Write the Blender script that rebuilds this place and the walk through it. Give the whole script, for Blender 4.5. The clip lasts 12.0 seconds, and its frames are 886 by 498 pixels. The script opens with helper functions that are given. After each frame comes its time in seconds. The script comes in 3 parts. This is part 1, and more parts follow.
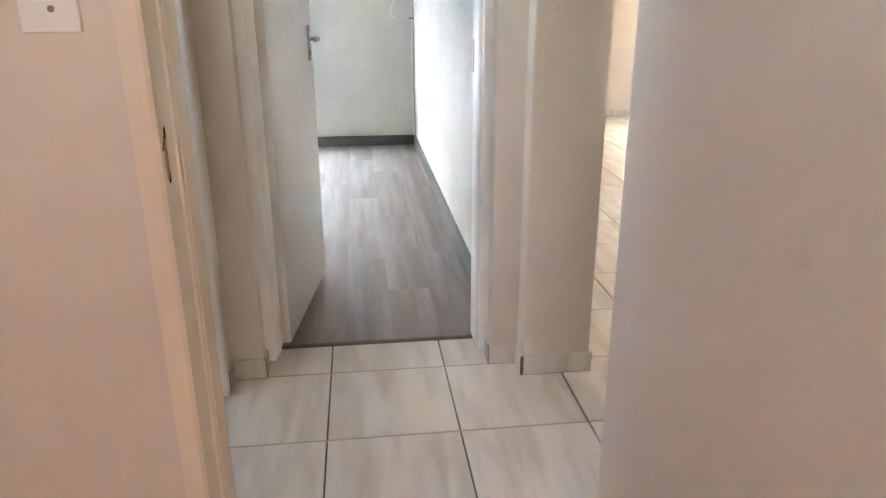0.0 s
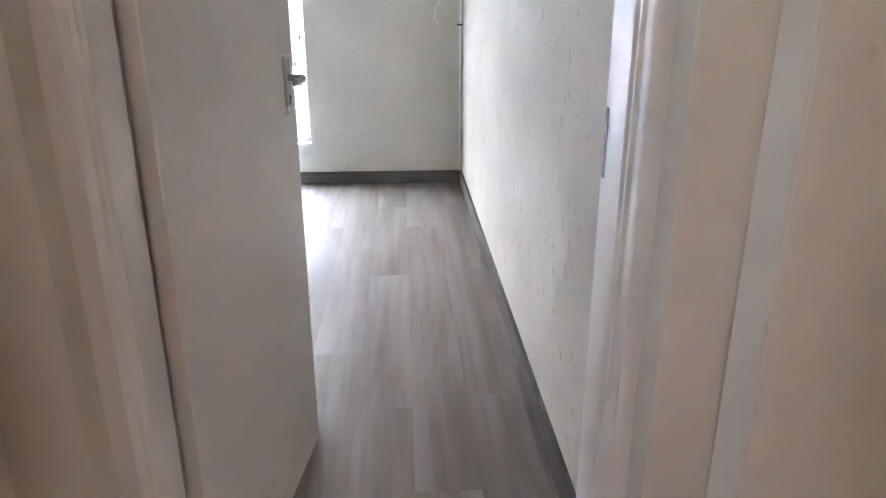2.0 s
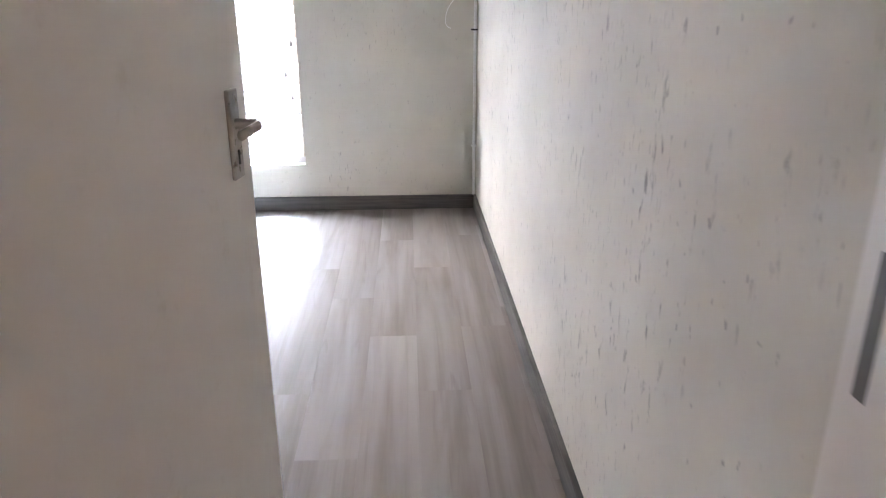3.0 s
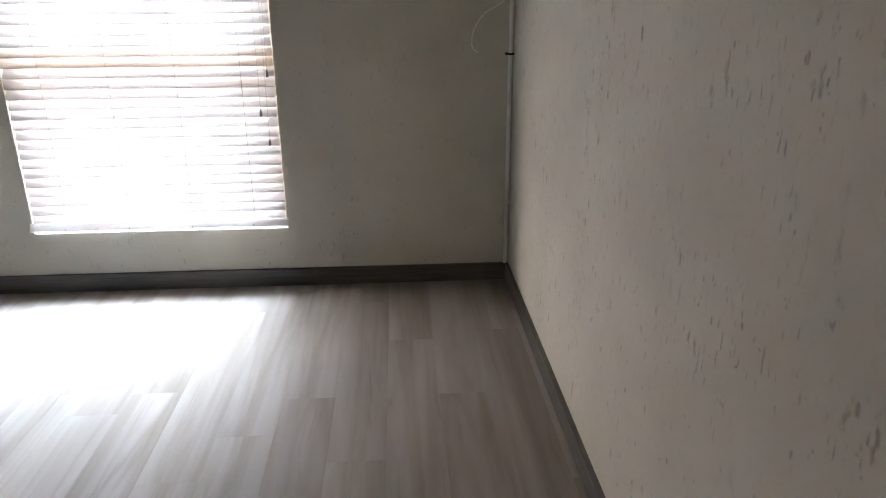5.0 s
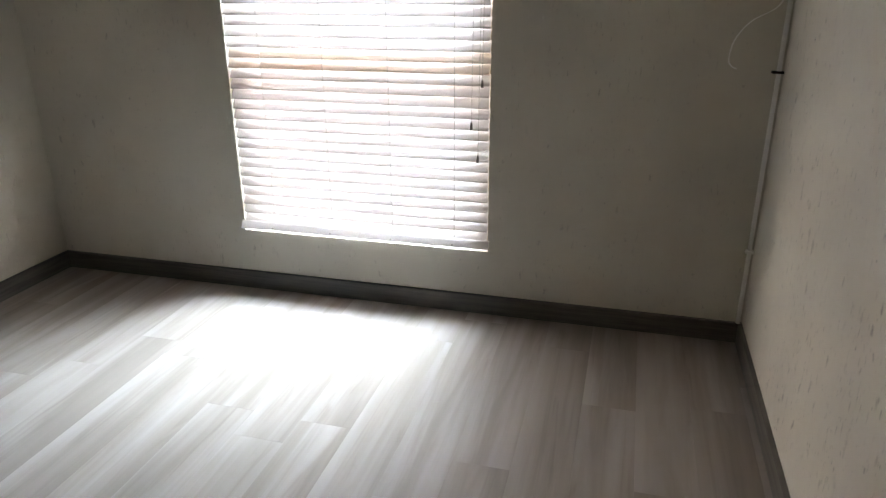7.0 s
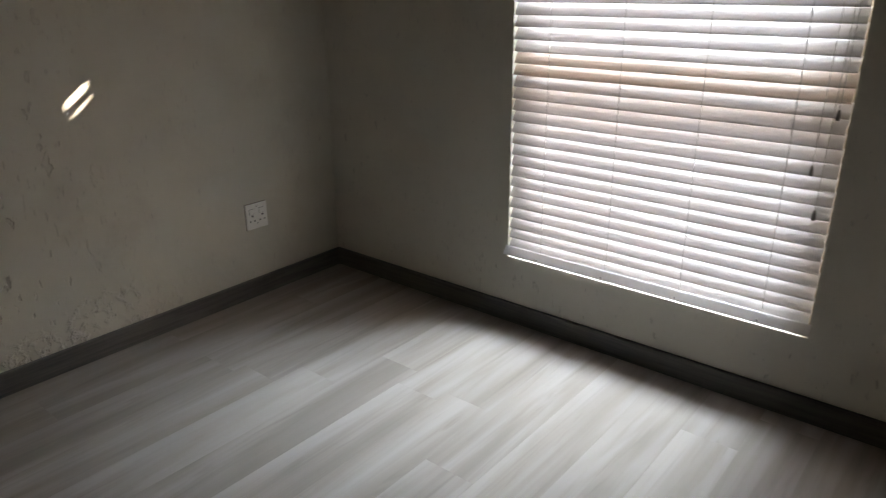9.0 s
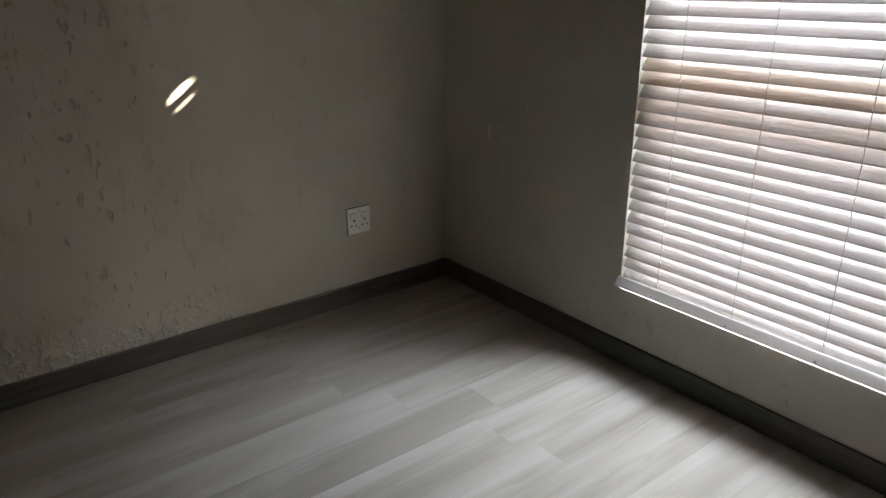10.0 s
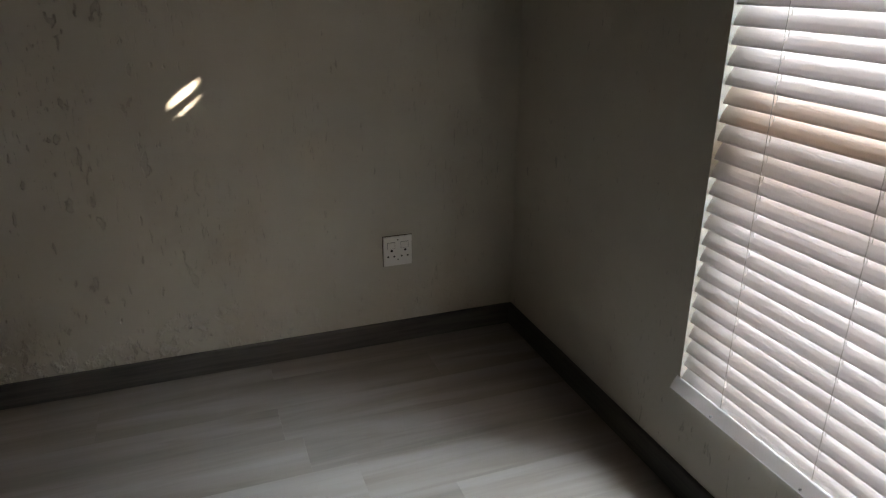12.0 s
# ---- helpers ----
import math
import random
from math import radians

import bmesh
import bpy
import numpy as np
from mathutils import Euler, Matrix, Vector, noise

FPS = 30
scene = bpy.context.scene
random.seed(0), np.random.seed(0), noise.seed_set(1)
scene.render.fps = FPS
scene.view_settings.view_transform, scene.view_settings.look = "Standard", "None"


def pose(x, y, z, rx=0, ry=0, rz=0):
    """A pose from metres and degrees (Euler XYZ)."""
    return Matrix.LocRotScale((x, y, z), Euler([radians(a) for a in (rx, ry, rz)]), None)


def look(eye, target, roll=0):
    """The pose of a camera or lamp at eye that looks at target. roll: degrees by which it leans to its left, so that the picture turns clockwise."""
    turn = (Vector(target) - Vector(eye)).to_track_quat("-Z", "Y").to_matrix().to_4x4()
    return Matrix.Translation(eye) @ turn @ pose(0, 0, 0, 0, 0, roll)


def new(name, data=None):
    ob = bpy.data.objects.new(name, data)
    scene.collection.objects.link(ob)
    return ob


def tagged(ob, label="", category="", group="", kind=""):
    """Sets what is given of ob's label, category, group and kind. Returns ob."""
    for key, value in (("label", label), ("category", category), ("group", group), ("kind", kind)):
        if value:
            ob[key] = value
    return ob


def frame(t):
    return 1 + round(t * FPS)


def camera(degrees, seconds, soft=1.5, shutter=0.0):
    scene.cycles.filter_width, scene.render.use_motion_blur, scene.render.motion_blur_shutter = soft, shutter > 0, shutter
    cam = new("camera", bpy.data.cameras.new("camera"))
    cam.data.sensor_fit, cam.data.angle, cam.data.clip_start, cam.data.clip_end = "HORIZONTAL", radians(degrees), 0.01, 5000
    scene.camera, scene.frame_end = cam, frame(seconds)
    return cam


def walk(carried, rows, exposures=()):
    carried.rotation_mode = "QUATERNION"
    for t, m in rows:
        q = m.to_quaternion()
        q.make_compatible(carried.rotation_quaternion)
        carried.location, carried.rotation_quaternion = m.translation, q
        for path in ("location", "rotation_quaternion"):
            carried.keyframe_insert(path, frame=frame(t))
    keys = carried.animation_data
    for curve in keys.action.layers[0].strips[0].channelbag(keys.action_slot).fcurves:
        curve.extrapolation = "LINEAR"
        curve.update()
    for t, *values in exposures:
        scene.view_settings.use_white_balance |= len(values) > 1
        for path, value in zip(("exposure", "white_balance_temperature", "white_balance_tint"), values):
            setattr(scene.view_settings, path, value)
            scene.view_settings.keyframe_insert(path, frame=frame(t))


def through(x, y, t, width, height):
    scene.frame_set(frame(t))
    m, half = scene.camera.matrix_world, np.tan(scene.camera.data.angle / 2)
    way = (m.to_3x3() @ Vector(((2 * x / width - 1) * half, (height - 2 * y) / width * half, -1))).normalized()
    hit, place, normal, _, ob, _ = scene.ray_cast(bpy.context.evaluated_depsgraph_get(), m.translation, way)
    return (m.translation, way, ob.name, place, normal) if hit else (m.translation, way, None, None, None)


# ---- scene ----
cam = camera(64.6, 12.0, soft=1.1, shutter=0.25)
PATH = [
    (0, (-0.022, -2.543, 1.297), (0.2005, -0.672, 0.626), -0.2),
    (0.4, (-0.026, -2.235, 1.302), (0.1165, -0.356, 0.63), -0.3),
    (0.8, (-0.021, -1.943, 1.319), (0.103, -0.063, 0.648), 0.0),
    (1.2, (0.031, -1.648, 1.332), (0.154, 0.228, 0.65), 0.1),
    (1.6, (0.062, -1.394, 1.335), (0.18, 0.482, 0.654), 0.0),
    (2, (0.066, -1.115, 1.331), (0.174, 0.763, 0.652), 0.0),
    (2.6, (0.068, -0.723, 1.333), (0.171, 1.155, 0.651), -0.3),
    (3, (0.064, -0.447, 1.333), (0.156, 1.432, 0.655), -0.2),
    (3.2, (0.048, -0.294, 1.336), (0.130, 1.583, 0.654), -0.3),
    (4.8, (-0.036, 0.608, 1.409), (0.082, 2.478, 0.71), -0.3),
    (5, (-0.045, 0.693, 1.428), (0.073, 2.564, 0.731), -0.3),
    (5.5, (-0.035, 0.918, 1.449), (0.059, 2.782, 0.73), -0.3),
    (6, (-0.029, 1.06, 1.493), (-0.109, 2.919, 0.759), -0.1),
    (6.5, (-0.017, 1.116, 1.483), (-0.336, 2.953, 0.758), -0.3),
    (7, (-0.028, 1.139, 1.478), (-0.515, 2.938, 0.755), -0.3),
    (7.2, (-0.052, 1.15, 1.47), (-0.585, 2.937, 0.746), -0.1),
    (8.8, (-0.207, 1.573, 1.461), (-1.299, 3.087, 0.745), -0.4),
    (9, (-0.213, 1.653, 1.453), (-1.405, 3.091, 0.738), -0.5),
    (9.5, (-0.21, 1.816, 1.434), (-1.611, 3.054, 0.727), -0.6),
    (10, (-0.264, 1.989, 1.436), (-1.748, 3.124, 0.723), -0.4),
    (10.5, (-0.308, 2.154, 1.434), (-1.814, 3.259, 0.719), -0.2),
    (11, (-0.305, 2.4, 1.467), (-1.873, 3.405, 0.738), -0.1),
    (11.5, (-0.313, 2.565, 1.476), (-1.983, 3.38, 0.737), 0.3),
    (12, (-0.439, 2.826, 1.44), (-2.186, 3.466, 0.707), 0.1),
]
walk(cam, [(t, look(eye, target, roll)) for t, eye, target, roll in PATH],
     exposures=[(0, 7.55, 7300, 10), (0.5, 7.3, 6900, 10), (1, 6.9, 6800, 11), (1.5, 6.85, 7100, 13), (2, 6.95, 7400, 16), (2.5, 6.95, 7700, 18), (3, 6.9, 7800, 19), (5, 5.05, 9300, 19), (5.5, 5.05, 9400, 19),
                (6.5, 4.95, 9700, 18), (7, 4.75, 10000, 17), (9, 3.6, 10500, 18), (10.5, 3.3, 10600, 18), (12, 3.15, 10800, 18)])

# ---- world, sun, windows' light, added fill lamps ----
SUN_WAY = Vector((-1.2, -1.0, -0.766))
world = bpy.data.worlds.new("world")
scene.world = world
world.use_nodes = True
sky = world.node_tree.nodes.new("ShaderNodeTexSky")
sky.sky_type, sky.sun_disc = "NISHITA", False
sky.sun_elevation, sky.sun_rotation = radians(26), radians(50)
world.node_tree.links.new(sky.outputs[0], world.node_tree.nodes["Background"].inputs[0])
world.node_tree.nodes["Background"].inputs[1].default_value = 0.05

sun_data = bpy.data.lights.new("sun", "SUN")
sun_data.energy, sun_data.angle, sun_data.color = 5.0, radians(0.3), (0.82, 0.89, 1.0)
sun_lamp = new("sun", sun_data)
sun_lamp.matrix_world = look((6, 10, 8), Vector((6, 10, 8)) + SUN_WAY)


def window_light(name, eye, target, w, h, watts, colour):
    data = bpy.data.lights.new(name, "AREA")
    data.shape, data.size, data.size_y, data.energy, data.color = "RECTANGLE", w, h, watts, colour
    ob = new(name, data)
    ob.matrix_world = look(eye, target)
    return ob


window_light("bedroom_window_light", (-1.2245, 4.262, 1.23), (-1.2245, 0, 1.23), 1.20, 1.78, 3.1, (0.84, 0.89, 1.0))
window_light("bedroom_sky_light", (0.0, 7.3, 6.9), (-1.2245, 4.1, 1.2), 3.0, 3.2, 295, (0.41, 0.655, 1.0))
window_light("living_window_light", (4.0, 5.61, 1.2), (4.0, 0, 1.2), 1.26, 1.8, 0.35, (1.0, 0.88, 0.75))
window_light("living_sky_light", (4.0, 7.15, 3.4), (4.0, 5.45, 1.3), 4.0, 1.4, 15, (1.0, 0.88, 0.75))
# added fill lamp for the living room, in a made-up south opening
window_light("living_south_fill_light", (3.7, -1.40, 1.65), (3.7, 3, 1.1), 0.76, 0.66, 0.12, (1.0, 0.80, 0.63))
window_light("bathroom_window_light", (-2.37, -0.78, 1.9), (0, -0.78, 1.5), 0.36, 0.38, 0.1, (0.74, 0.86, 1.0))
# added warm fill lamp in a made-up opening at the passage's end
window_light("passage_fill_light", (0.0, -4.62, 1.925), (0.0, 0, 1.3), 0.56, 0.32, 0.112, (1.0, 0.63, 0.41))


# ---- materials ----
class Mat:
    """A node material with a few shorthands."""

    def __init__(self, name, colour, rough=0.5, metal=0.0, spec=0.5):
        self.m = bpy.data.materials.new(name)
        self.m.use_nodes = True
        self.t = self.m.node_tree
        self.b = self.t.nodes["Principled BSDF"]
        self.b.inputs["Base Color"].default_value = (*colour, 1)
        self.b.inputs["Roughness"].default_value = rough
        self.b.inputs["Metallic"].default_value = metal
        self.b.inputs["Specular IOR Level"].default_value = spec
        self.coord = self.t.nodes.new("ShaderNodeTexCoord")

    def link(self, a, b):
        self.t.links.new(a, b)

    def noise(self, scale, detail=4, rough=0.55, stretch=(1, 1, 1), shift=None, distort=0.0, space="Object"):
        mapping = self.t.nodes.new("ShaderNodeMapping")
        mapping.inputs["Scale"].default_value = stretch
        self.link(self.coord.outputs[space], mapping.inputs["Vector"])
        if shift is not None:
            self.link(shift, mapping.inputs["Location"])
        n = self.t.nodes.new("ShaderNodeTexNoise")
        n.inputs["Scale"].default_value, n.inputs["Detail"].default_value = scale, detail
        n.inputs["Roughness"].default_value, n.inputs["Distortion"].default_value = rough, distort
        self.link(mapping.outputs[0], n.inputs["Vector"])
        return n.outputs[0]

    def ramp(self, value, lo, hi, a=0.0, b=1.0):
        r = self.t.nodes.new("ShaderNodeMapRange")
        r.interpolation_type = "SMOOTHSTEP"
        for i, v in zip((1, 2, 3, 4), (lo, hi, a, b)):
            r.inputs[i].default_value = v
        self.link(value, r.inputs[0])
        return r.outputs[0]

    def math(self, op, a, b):
        n = self.t.nodes.new("ShaderNodeMath")
        n.operation = op
        for i, v in enumerate((a, b)):
            if isinstance(v, (int, float)):
                n.inputs[i].default_value = v
            else:
                self.link(v, n.inputs[i])
        return n.outputs[0]

    def mix(self, fac, a, b):
        n = self.t.nodes.new("ShaderNodeMix")
        n.data_type = "RGBA"
        for i, v in ((6, a), (7, b)):
            if isinstance(v, tuple):
                n.inputs[i].default_value = (*v, 1)
            else:
                self.link(v, n.inputs[i])
        if isinstance(fac, (int, float)):
            n.inputs[0].default_value = fac
        else:
            self.link(fac, n.inputs[0])
        return n.outputs[2]

    def colour(self, out):
        self.link(out, self.b.inputs["Base Color"])

    def rough(self, out):
        self.link(out, self.b.inputs["Roughness"])

    def bump(self, height, dist, strength=1.0, after=None):
        n = self.t.nodes.new("ShaderNodeBump")
        n.inputs["Strength"].default_value, n.inputs["Distance"].default_value = strength, dist
        self.link(height, n.inputs["Height"])
        if after is not None:
            self.link(after, n.inputs["Normal"])
        self.link(n.outputs[0], self.b.inputs["Normal"])
        return n.outputs[0]

    def island(self):
        return self.t.nodes.new("ShaderNodeObjectInfo").outputs["Random"]


def plaster(name, colour, dark, marks=0.6, rough_low=False, drag_size=(34, 34, 7), lo=0.63, depth=0.0035, soft=0.06, pit=0.70):
    """Hand-floated plaster: fine grain, broad unevenness and short vertical drag marks."""
    k = Mat(name, colour, 0.75, spec=0.3)
    grain = k.noise(160, 3)
    broad = k.noise(2.2, 4)
    drag = k.noise(1, 5, 0.62, drag_size)
    where = k.ramp(k.noise(1.7, 3), 0.40, 0.62)
    cut = k.math("MULTIPLY", k.ramp(drag, lo, lo + soft), where)
    pits = k.ramp(k.noise(1, 2, 0.5, (55, 55, 28)), pit, pit + 0.05)
    cut = k.math("MAXIMUM", cut, k.math("MULTIPLY", pits, 0.7))
    scratch = k.math("MULTIPLY", k.ramp(k.noise(1, 2, 0.5, (150, 150, 22)), 0.66, 0.72), k.ramp(k.noise(2.6, 3), 0.42, 0.60))
    cut = k.math("MAXIMUM", cut, k.math("MULTIPLY", scratch, 0.8))
    tone = k.mix(k.ramp(broad, 0.3, 0.7), colour, tuple(c * 0.9 for c in colour))
    tone = k.mix(k.math("MULTIPLY", cut, marks), tone, dark)
    k.colour(tone)
    h = k.math("SUBTRACT", k.math("MULTIPLY", grain, 0.10), k.math("MULTIPLY", cut, 1.0))
    h = k.math("ADD", h, k.math("MULTIPLY", broad, 1.2))
    if rough_low:
        sep = k.t.nodes.new("ShaderNodeSeparateXYZ")
        k.link(k.coord.outputs["Object"], sep.inputs[0])
        low = k.ramp(k.math("ADD", sep.outputs[2], k.math("MULTIPLY", k.noise(2.5, 3), 0.7)), 0.46, 0.66, 1.0, 0.0)
        low = k.math("MULTIPLY", low, k.ramp(sep.outputs[1], 2.6, 3.4, 1.0, 0.12))
        patch = k.math("MULTIPLY", low, k.ramp(k.noise(3.2, 2), 0.38, 0.52))
        flake = k.math("MULTIPLY", patch, k.ramp(k.noise(26, 4, 0.6), 0.48, 0.66))
        dents = k.math("MAXIMUM", low, k.ramp(sep.outputs[1], 2.3, 3.1, 0.9, 0.0))
        chips = k.math("MULTIPLY", dents, k.ramp(k.noise(1, 3, 0.55, (32, 32, 14)), 0.645, 0.69))
        h = k.math("ADD", h, k.math("MULTIPLY", flake, 2.1))
        h = k.math("SUBTRACT", h, k.math("MULTIPLY", chips, 2.2))
        tone = k.mix(k.math("MULTIPLY", flake, 0.45), tone, (0.74, 0.73, 0.71))
        tone = k.mix(k.math("MULTIPLY", chips, 0.35), tone, (0.32, 0.29, 0.26))
        tone = k.mix(k.math("MULTIPLY", k.ramp(k.noise(2.6, 5, 0.6), 0.5, 0.72), 0.28), tone, (0.38, 0.31, 0.245))
        k.colour(tone)
    k.bump(h, depth)
    return k.m


M_BED = plaster("bedroom_plaster", (0.60, 0.573, 0.507), (0.36, 0.345, 0.31), 0.62, False, (44, 44, 12), 0.632, 0.003, 0.06, 0.715)
M_BED_EAST = plaster("dragged_bedroom_plaster", (0.68, 0.648, 0.58), (0.31, 0.30, 0.28), 0.9, False, (38, 38, 15), 0.588, 0.0035, 0.12)
M_BED_WEST = plaster("worn_bedroom_plaster", (0.59, 0.56, 0.487), (0.25, 0.24, 0.22), 0.4, True, (38, 38, 9), 0.665, 0.006, 0.05, 0.77)
k = Mat("hall_plaster", (0.72, 0.67, 0.62), 0.6, spec=0.35)
broad, grain, pits = k.noise(1.6, 4), k.noise(120, 3), k.ramp(k.noise(1, 2, 0.5, (30, 30, 16)), 0.72, 0.80)
k.colour(k.mix(k.math("MULTIPLY", pits, 0.28), k.mix(k.ramp(broad, 0.3, 0.7), (0.74, 0.67, 0.60), (0.68, 0.61, 0.54)), (0.45, 0.39, 0.34)))
k.bump(k.math("ADD", k.math("MULTIPLY", grain, 0.12), broad), 0.0025)
M_HALL = k.m
# unseen ceiling, kept mid-grey so less light bounces onto the walls
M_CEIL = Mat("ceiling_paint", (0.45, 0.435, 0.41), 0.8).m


def paint(name, colour, rough=0.4):
    k = Mat(name, colour, rough)
    brush = k.noise(1, 4, 0.6, (60, 60, 3))
    wear = k.ramp(k.noise(9, 5, 0.65), 0.60, 0.72)
    k.colour(k.mix(k.math("MULTIPLY", wear, 0.35), colour, (colour[0] * 0.78, colour[1] * 0.74, colour[2] * 0.68)))
    k.rough(k.ramp(brush, 0.3, 0.7, rough - 0.03, rough + 0.05))
    k.bump(brush, 0.0003)
    return k.m


M_FRAME = paint("white_gloss_frame_paint", (0.78, 0.75, 0.72), 0.32)
M_CREAM = paint("cream_frame_paint", (0.80, 0.70, 0.57), 0.4)
M_DOOR = paint("white_door_paint", (0.74, 0.71, 0.68), 0.45)
M_TAN = paint("tan_window_paint", (0.72, 0.60, 0.47), 0.45)
M_BROWN = paint("brown_window_paint", (0.16, 0.07, 0.045), 0.4)

k = Mat("grey_oak_laminate", (0.3, 0.27, 0.24), 0.33)
seed = k.island()
shift = k.t.nodes.new("ShaderNodeCombineXYZ")
k.link(k.math("MULTIPLY", seed, 7.0), shift.inputs[0])
k.link(k.math("MULTIPLY", seed, 31.0), shift.inputs[1])
grain = k.noise(1, 4, 0.6, (20, 0.7, 1), shift.outputs[0], 0.5)
blotch = k.noise(1, 3, 0.5, (7.5, 0.7, 1), shift.outputs[0], 0.7)
figure = k.noise(1, 2, 0.5, (14, 1.2, 1), shift.outputs[0], 1.6)
fine = k.noise(1, 3, 0.6, (210, 6, 1), shift.outputs[0])
base = k.mix(k.ramp(blotch, 0.30, 0.70), (0.320, 0.287, 0.268), (0.222, 0.192, 0.171))
base = k.mix(k.math("MULTIPLY", k.ramp(grain, 0.46, 0.78), 0.42), base, (0.150, 0.127, 0.110))
base = k.mix(k.math("MULTIPLY", k.ramp(figure, 0.60, 0.74), 0.30), base, (0.150, 0.123, 0.104))
base = k.mix(k.math("MULTIPLY", k.ramp(fine, 0.5, 0.8), 0.10), base, (0.40, 0.35, 0.30))
hsv = k.t.nodes.new("ShaderNodeHueSaturation")
k.link(k.ramp(seed, 0.0, 1.0, 0.94, 1.06), hsv.inputs["Value"])
k.link(base, hsv.inputs["Color"])
k.colour(hsv.outputs[0])
k.rough(k.ramp(blotch, 0.3, 0.7, 0.46, 0.50))
k.b.inputs["Specular IOR Level"].default_value = 0.13
k.bump(k.math("ADD", grain, k.math("MULTIPLY", fine, 0.4)), 0.00010)
M_LAM = k.m

k = Mat("dark_grey_skirting", (0.09, 0.085, 0.08), 0.45)
g = k.noise(1, 5, 0.6, (3, 3, 60))
k.colour(k.mix(k.ramp(g, 0.35, 0.7), (0.105, 0.098, 0.09), (0.06, 0.056, 0.052)))
k.bump(g, 0.0004)
M_SKIRT = k.m

k = Mat("cream_floor_tile", (0.7, 0.66, 0.6), 0.2)
seed = k.island()
shift = k.t.nodes.new("ShaderNodeCombineXYZ")
k.link(k.math("MULTIPLY", seed, 13.0), shift.inputs[0])
k.link(k.math("MULTIPLY", seed, 5.0), shift.inputs[1])
vein = k.noise(1, 2, 0.5, (13, 2.2, 1), shift.outputs[0], 0.3)
dirt = k.noise(14, 4, 0.6, (1, 1, 1), shift.outputs[0])
base = k.mix(k.ramp(vein, 0.35, 0.8), (0.76, 0.71, 0.65), (0.61, 0.545, 0.475))
k.colour(k.mix(k.math("MULTIPLY", k.ramp(dirt, 0.5, 0.85), 0.08), base, (0.5, 0.44, 0.38)))
k.rough(k.ramp(dirt, 0.3, 0.7, 0.20, 0.26))
k.bump(vein, 0.0003)
M_TILE = k.m

k = Mat("blue_wall_tile", (0.5, 0.62, 0.76), 0.15)
k.colour(k.mix(k.ramp(k.noise(4, 3), 0.35, 0.7), (0.56, 0.67, 0.80), (0.48, 0.60, 0.74)))
M_BTILE = k.m
k = Mat("dark_grout", (0.10, 0.075, 0.055), 0.9)
k.colour(k.mix(k.noise(30, 3), (0.07, 0.05, 0.036), (0.16, 0.125, 0.10)))
M_GROUT = k.m
k = Mat("pale_grout", (0.40, 0.34, 0.28), 0.9)
k.colour(k.mix(k.noise(18, 4), (0.48, 0.42, 0.355), (0.33, 0.275, 0.225)))
M_PALEGROUT = k.m
M_GREYGROUT = Mat("grey_grout", (0.16, 0.17, 0.19), 0.9).m
M_STRIP = Mat("dark_threshold", (0.10, 0.08, 0.066), 0.5).m

k = Mat("satin_steel", (0.33, 0.315, 0.30), 0.32, 1.0)
k.rough(k.ramp(k.noise(60, 3), 0.3, 0.7, 0.25, 0.45))
M_STEEL = k.m
M_DARKSTEEL = Mat("tarnished_steel", (0.16, 0.155, 0.15), 0.45, 0.9).m
# near-black gives uncut holes their inner shade by colour; also the clip
M_DARK = Mat("dark_recess", (0.012, 0.011, 0.01), 0.8).m
k = Mat("raw_mortise_wood", (0.30, 0.22, 0.14), 0.8)
k.colour(k.mix(k.noise(90, 4), (0.50, 0.37, 0.22), (0.26, 0.18, 0.10)))
M_RAW = k.m
M_PLASTIC = Mat("white_plastic", (0.86, 0.85, 0.82), 0.35).m
M_PVC = Mat("white_conduit_plastic", (0.84, 0.84, 0.83), 0.35).m
M_CORD = Mat("white_cord", (0.68, 0.67, 0.65), 0.8).m
M_LADDER = Mat("grey_ladder_cord", (0.42, 0.40, 0.385), 0.85).m
M_TASSEL = Mat("grey_tassel", (0.22, 0.215, 0.21), 0.5).m

def slat_plastic(name, colour, dull, through):
    k = Mat(name, colour, 0.42)
    trans = k.t.nodes.new("ShaderNodeBsdfTranslucent")
    trans.inputs[0].default_value = (*through, 1)
    both = k.t.nodes.new("ShaderNodeMixShader")
    both.inputs[0].default_value = 0.31
    k.link(k.b.outputs[0], both.inputs[1])
    k.link(trans.outputs[0], both.inputs[2])
    k.link(both.outputs[0], k.t.nodes["Material Output"].inputs[0])
    k.colour(k.mix(k.ramp(k.noise(1, 3, 0.55, (4, 22, 22)), 0.45, 0.85), colour, dull))
    return k.m


M_SLAT = slat_plastic("white_blind_slat", (0.83, 0.81, 0.815), (0.78, 0.76, 0.755), (0.80, 0.77, 0.785))
# warm tint puts a band of light across the blind into two slats' colour
M_SLAT_WARM = slat_plastic("warm_band_blind_slat", (0.86, 0.765, 0.71), (0.81, 0.71, 0.655), (0.82, 0.71, 0.65))

k = Mat("window_glass", (1, 1, 1), 0.02)
k.b.inputs["Transmission Weight"].default_value = 1.0
M_GLASS = k.m
k = Mat("paving", (0.4, 0.38, 0.35), 0.85)
k.colour(k.mix(k.noise(3, 5), (0.46, 0.43, 0.39), (0.33, 0.31, 0.28)))
M_GROUND = k.m
k = Mat("outer_wall_plaster", (0.55, 0.50, 0.44), 0.85)
k.colour(k.mix(k.noise(2, 5), (0.58, 0.53, 0.47), (0.48, 0.43, 0.38)))
M_OUT = k.m


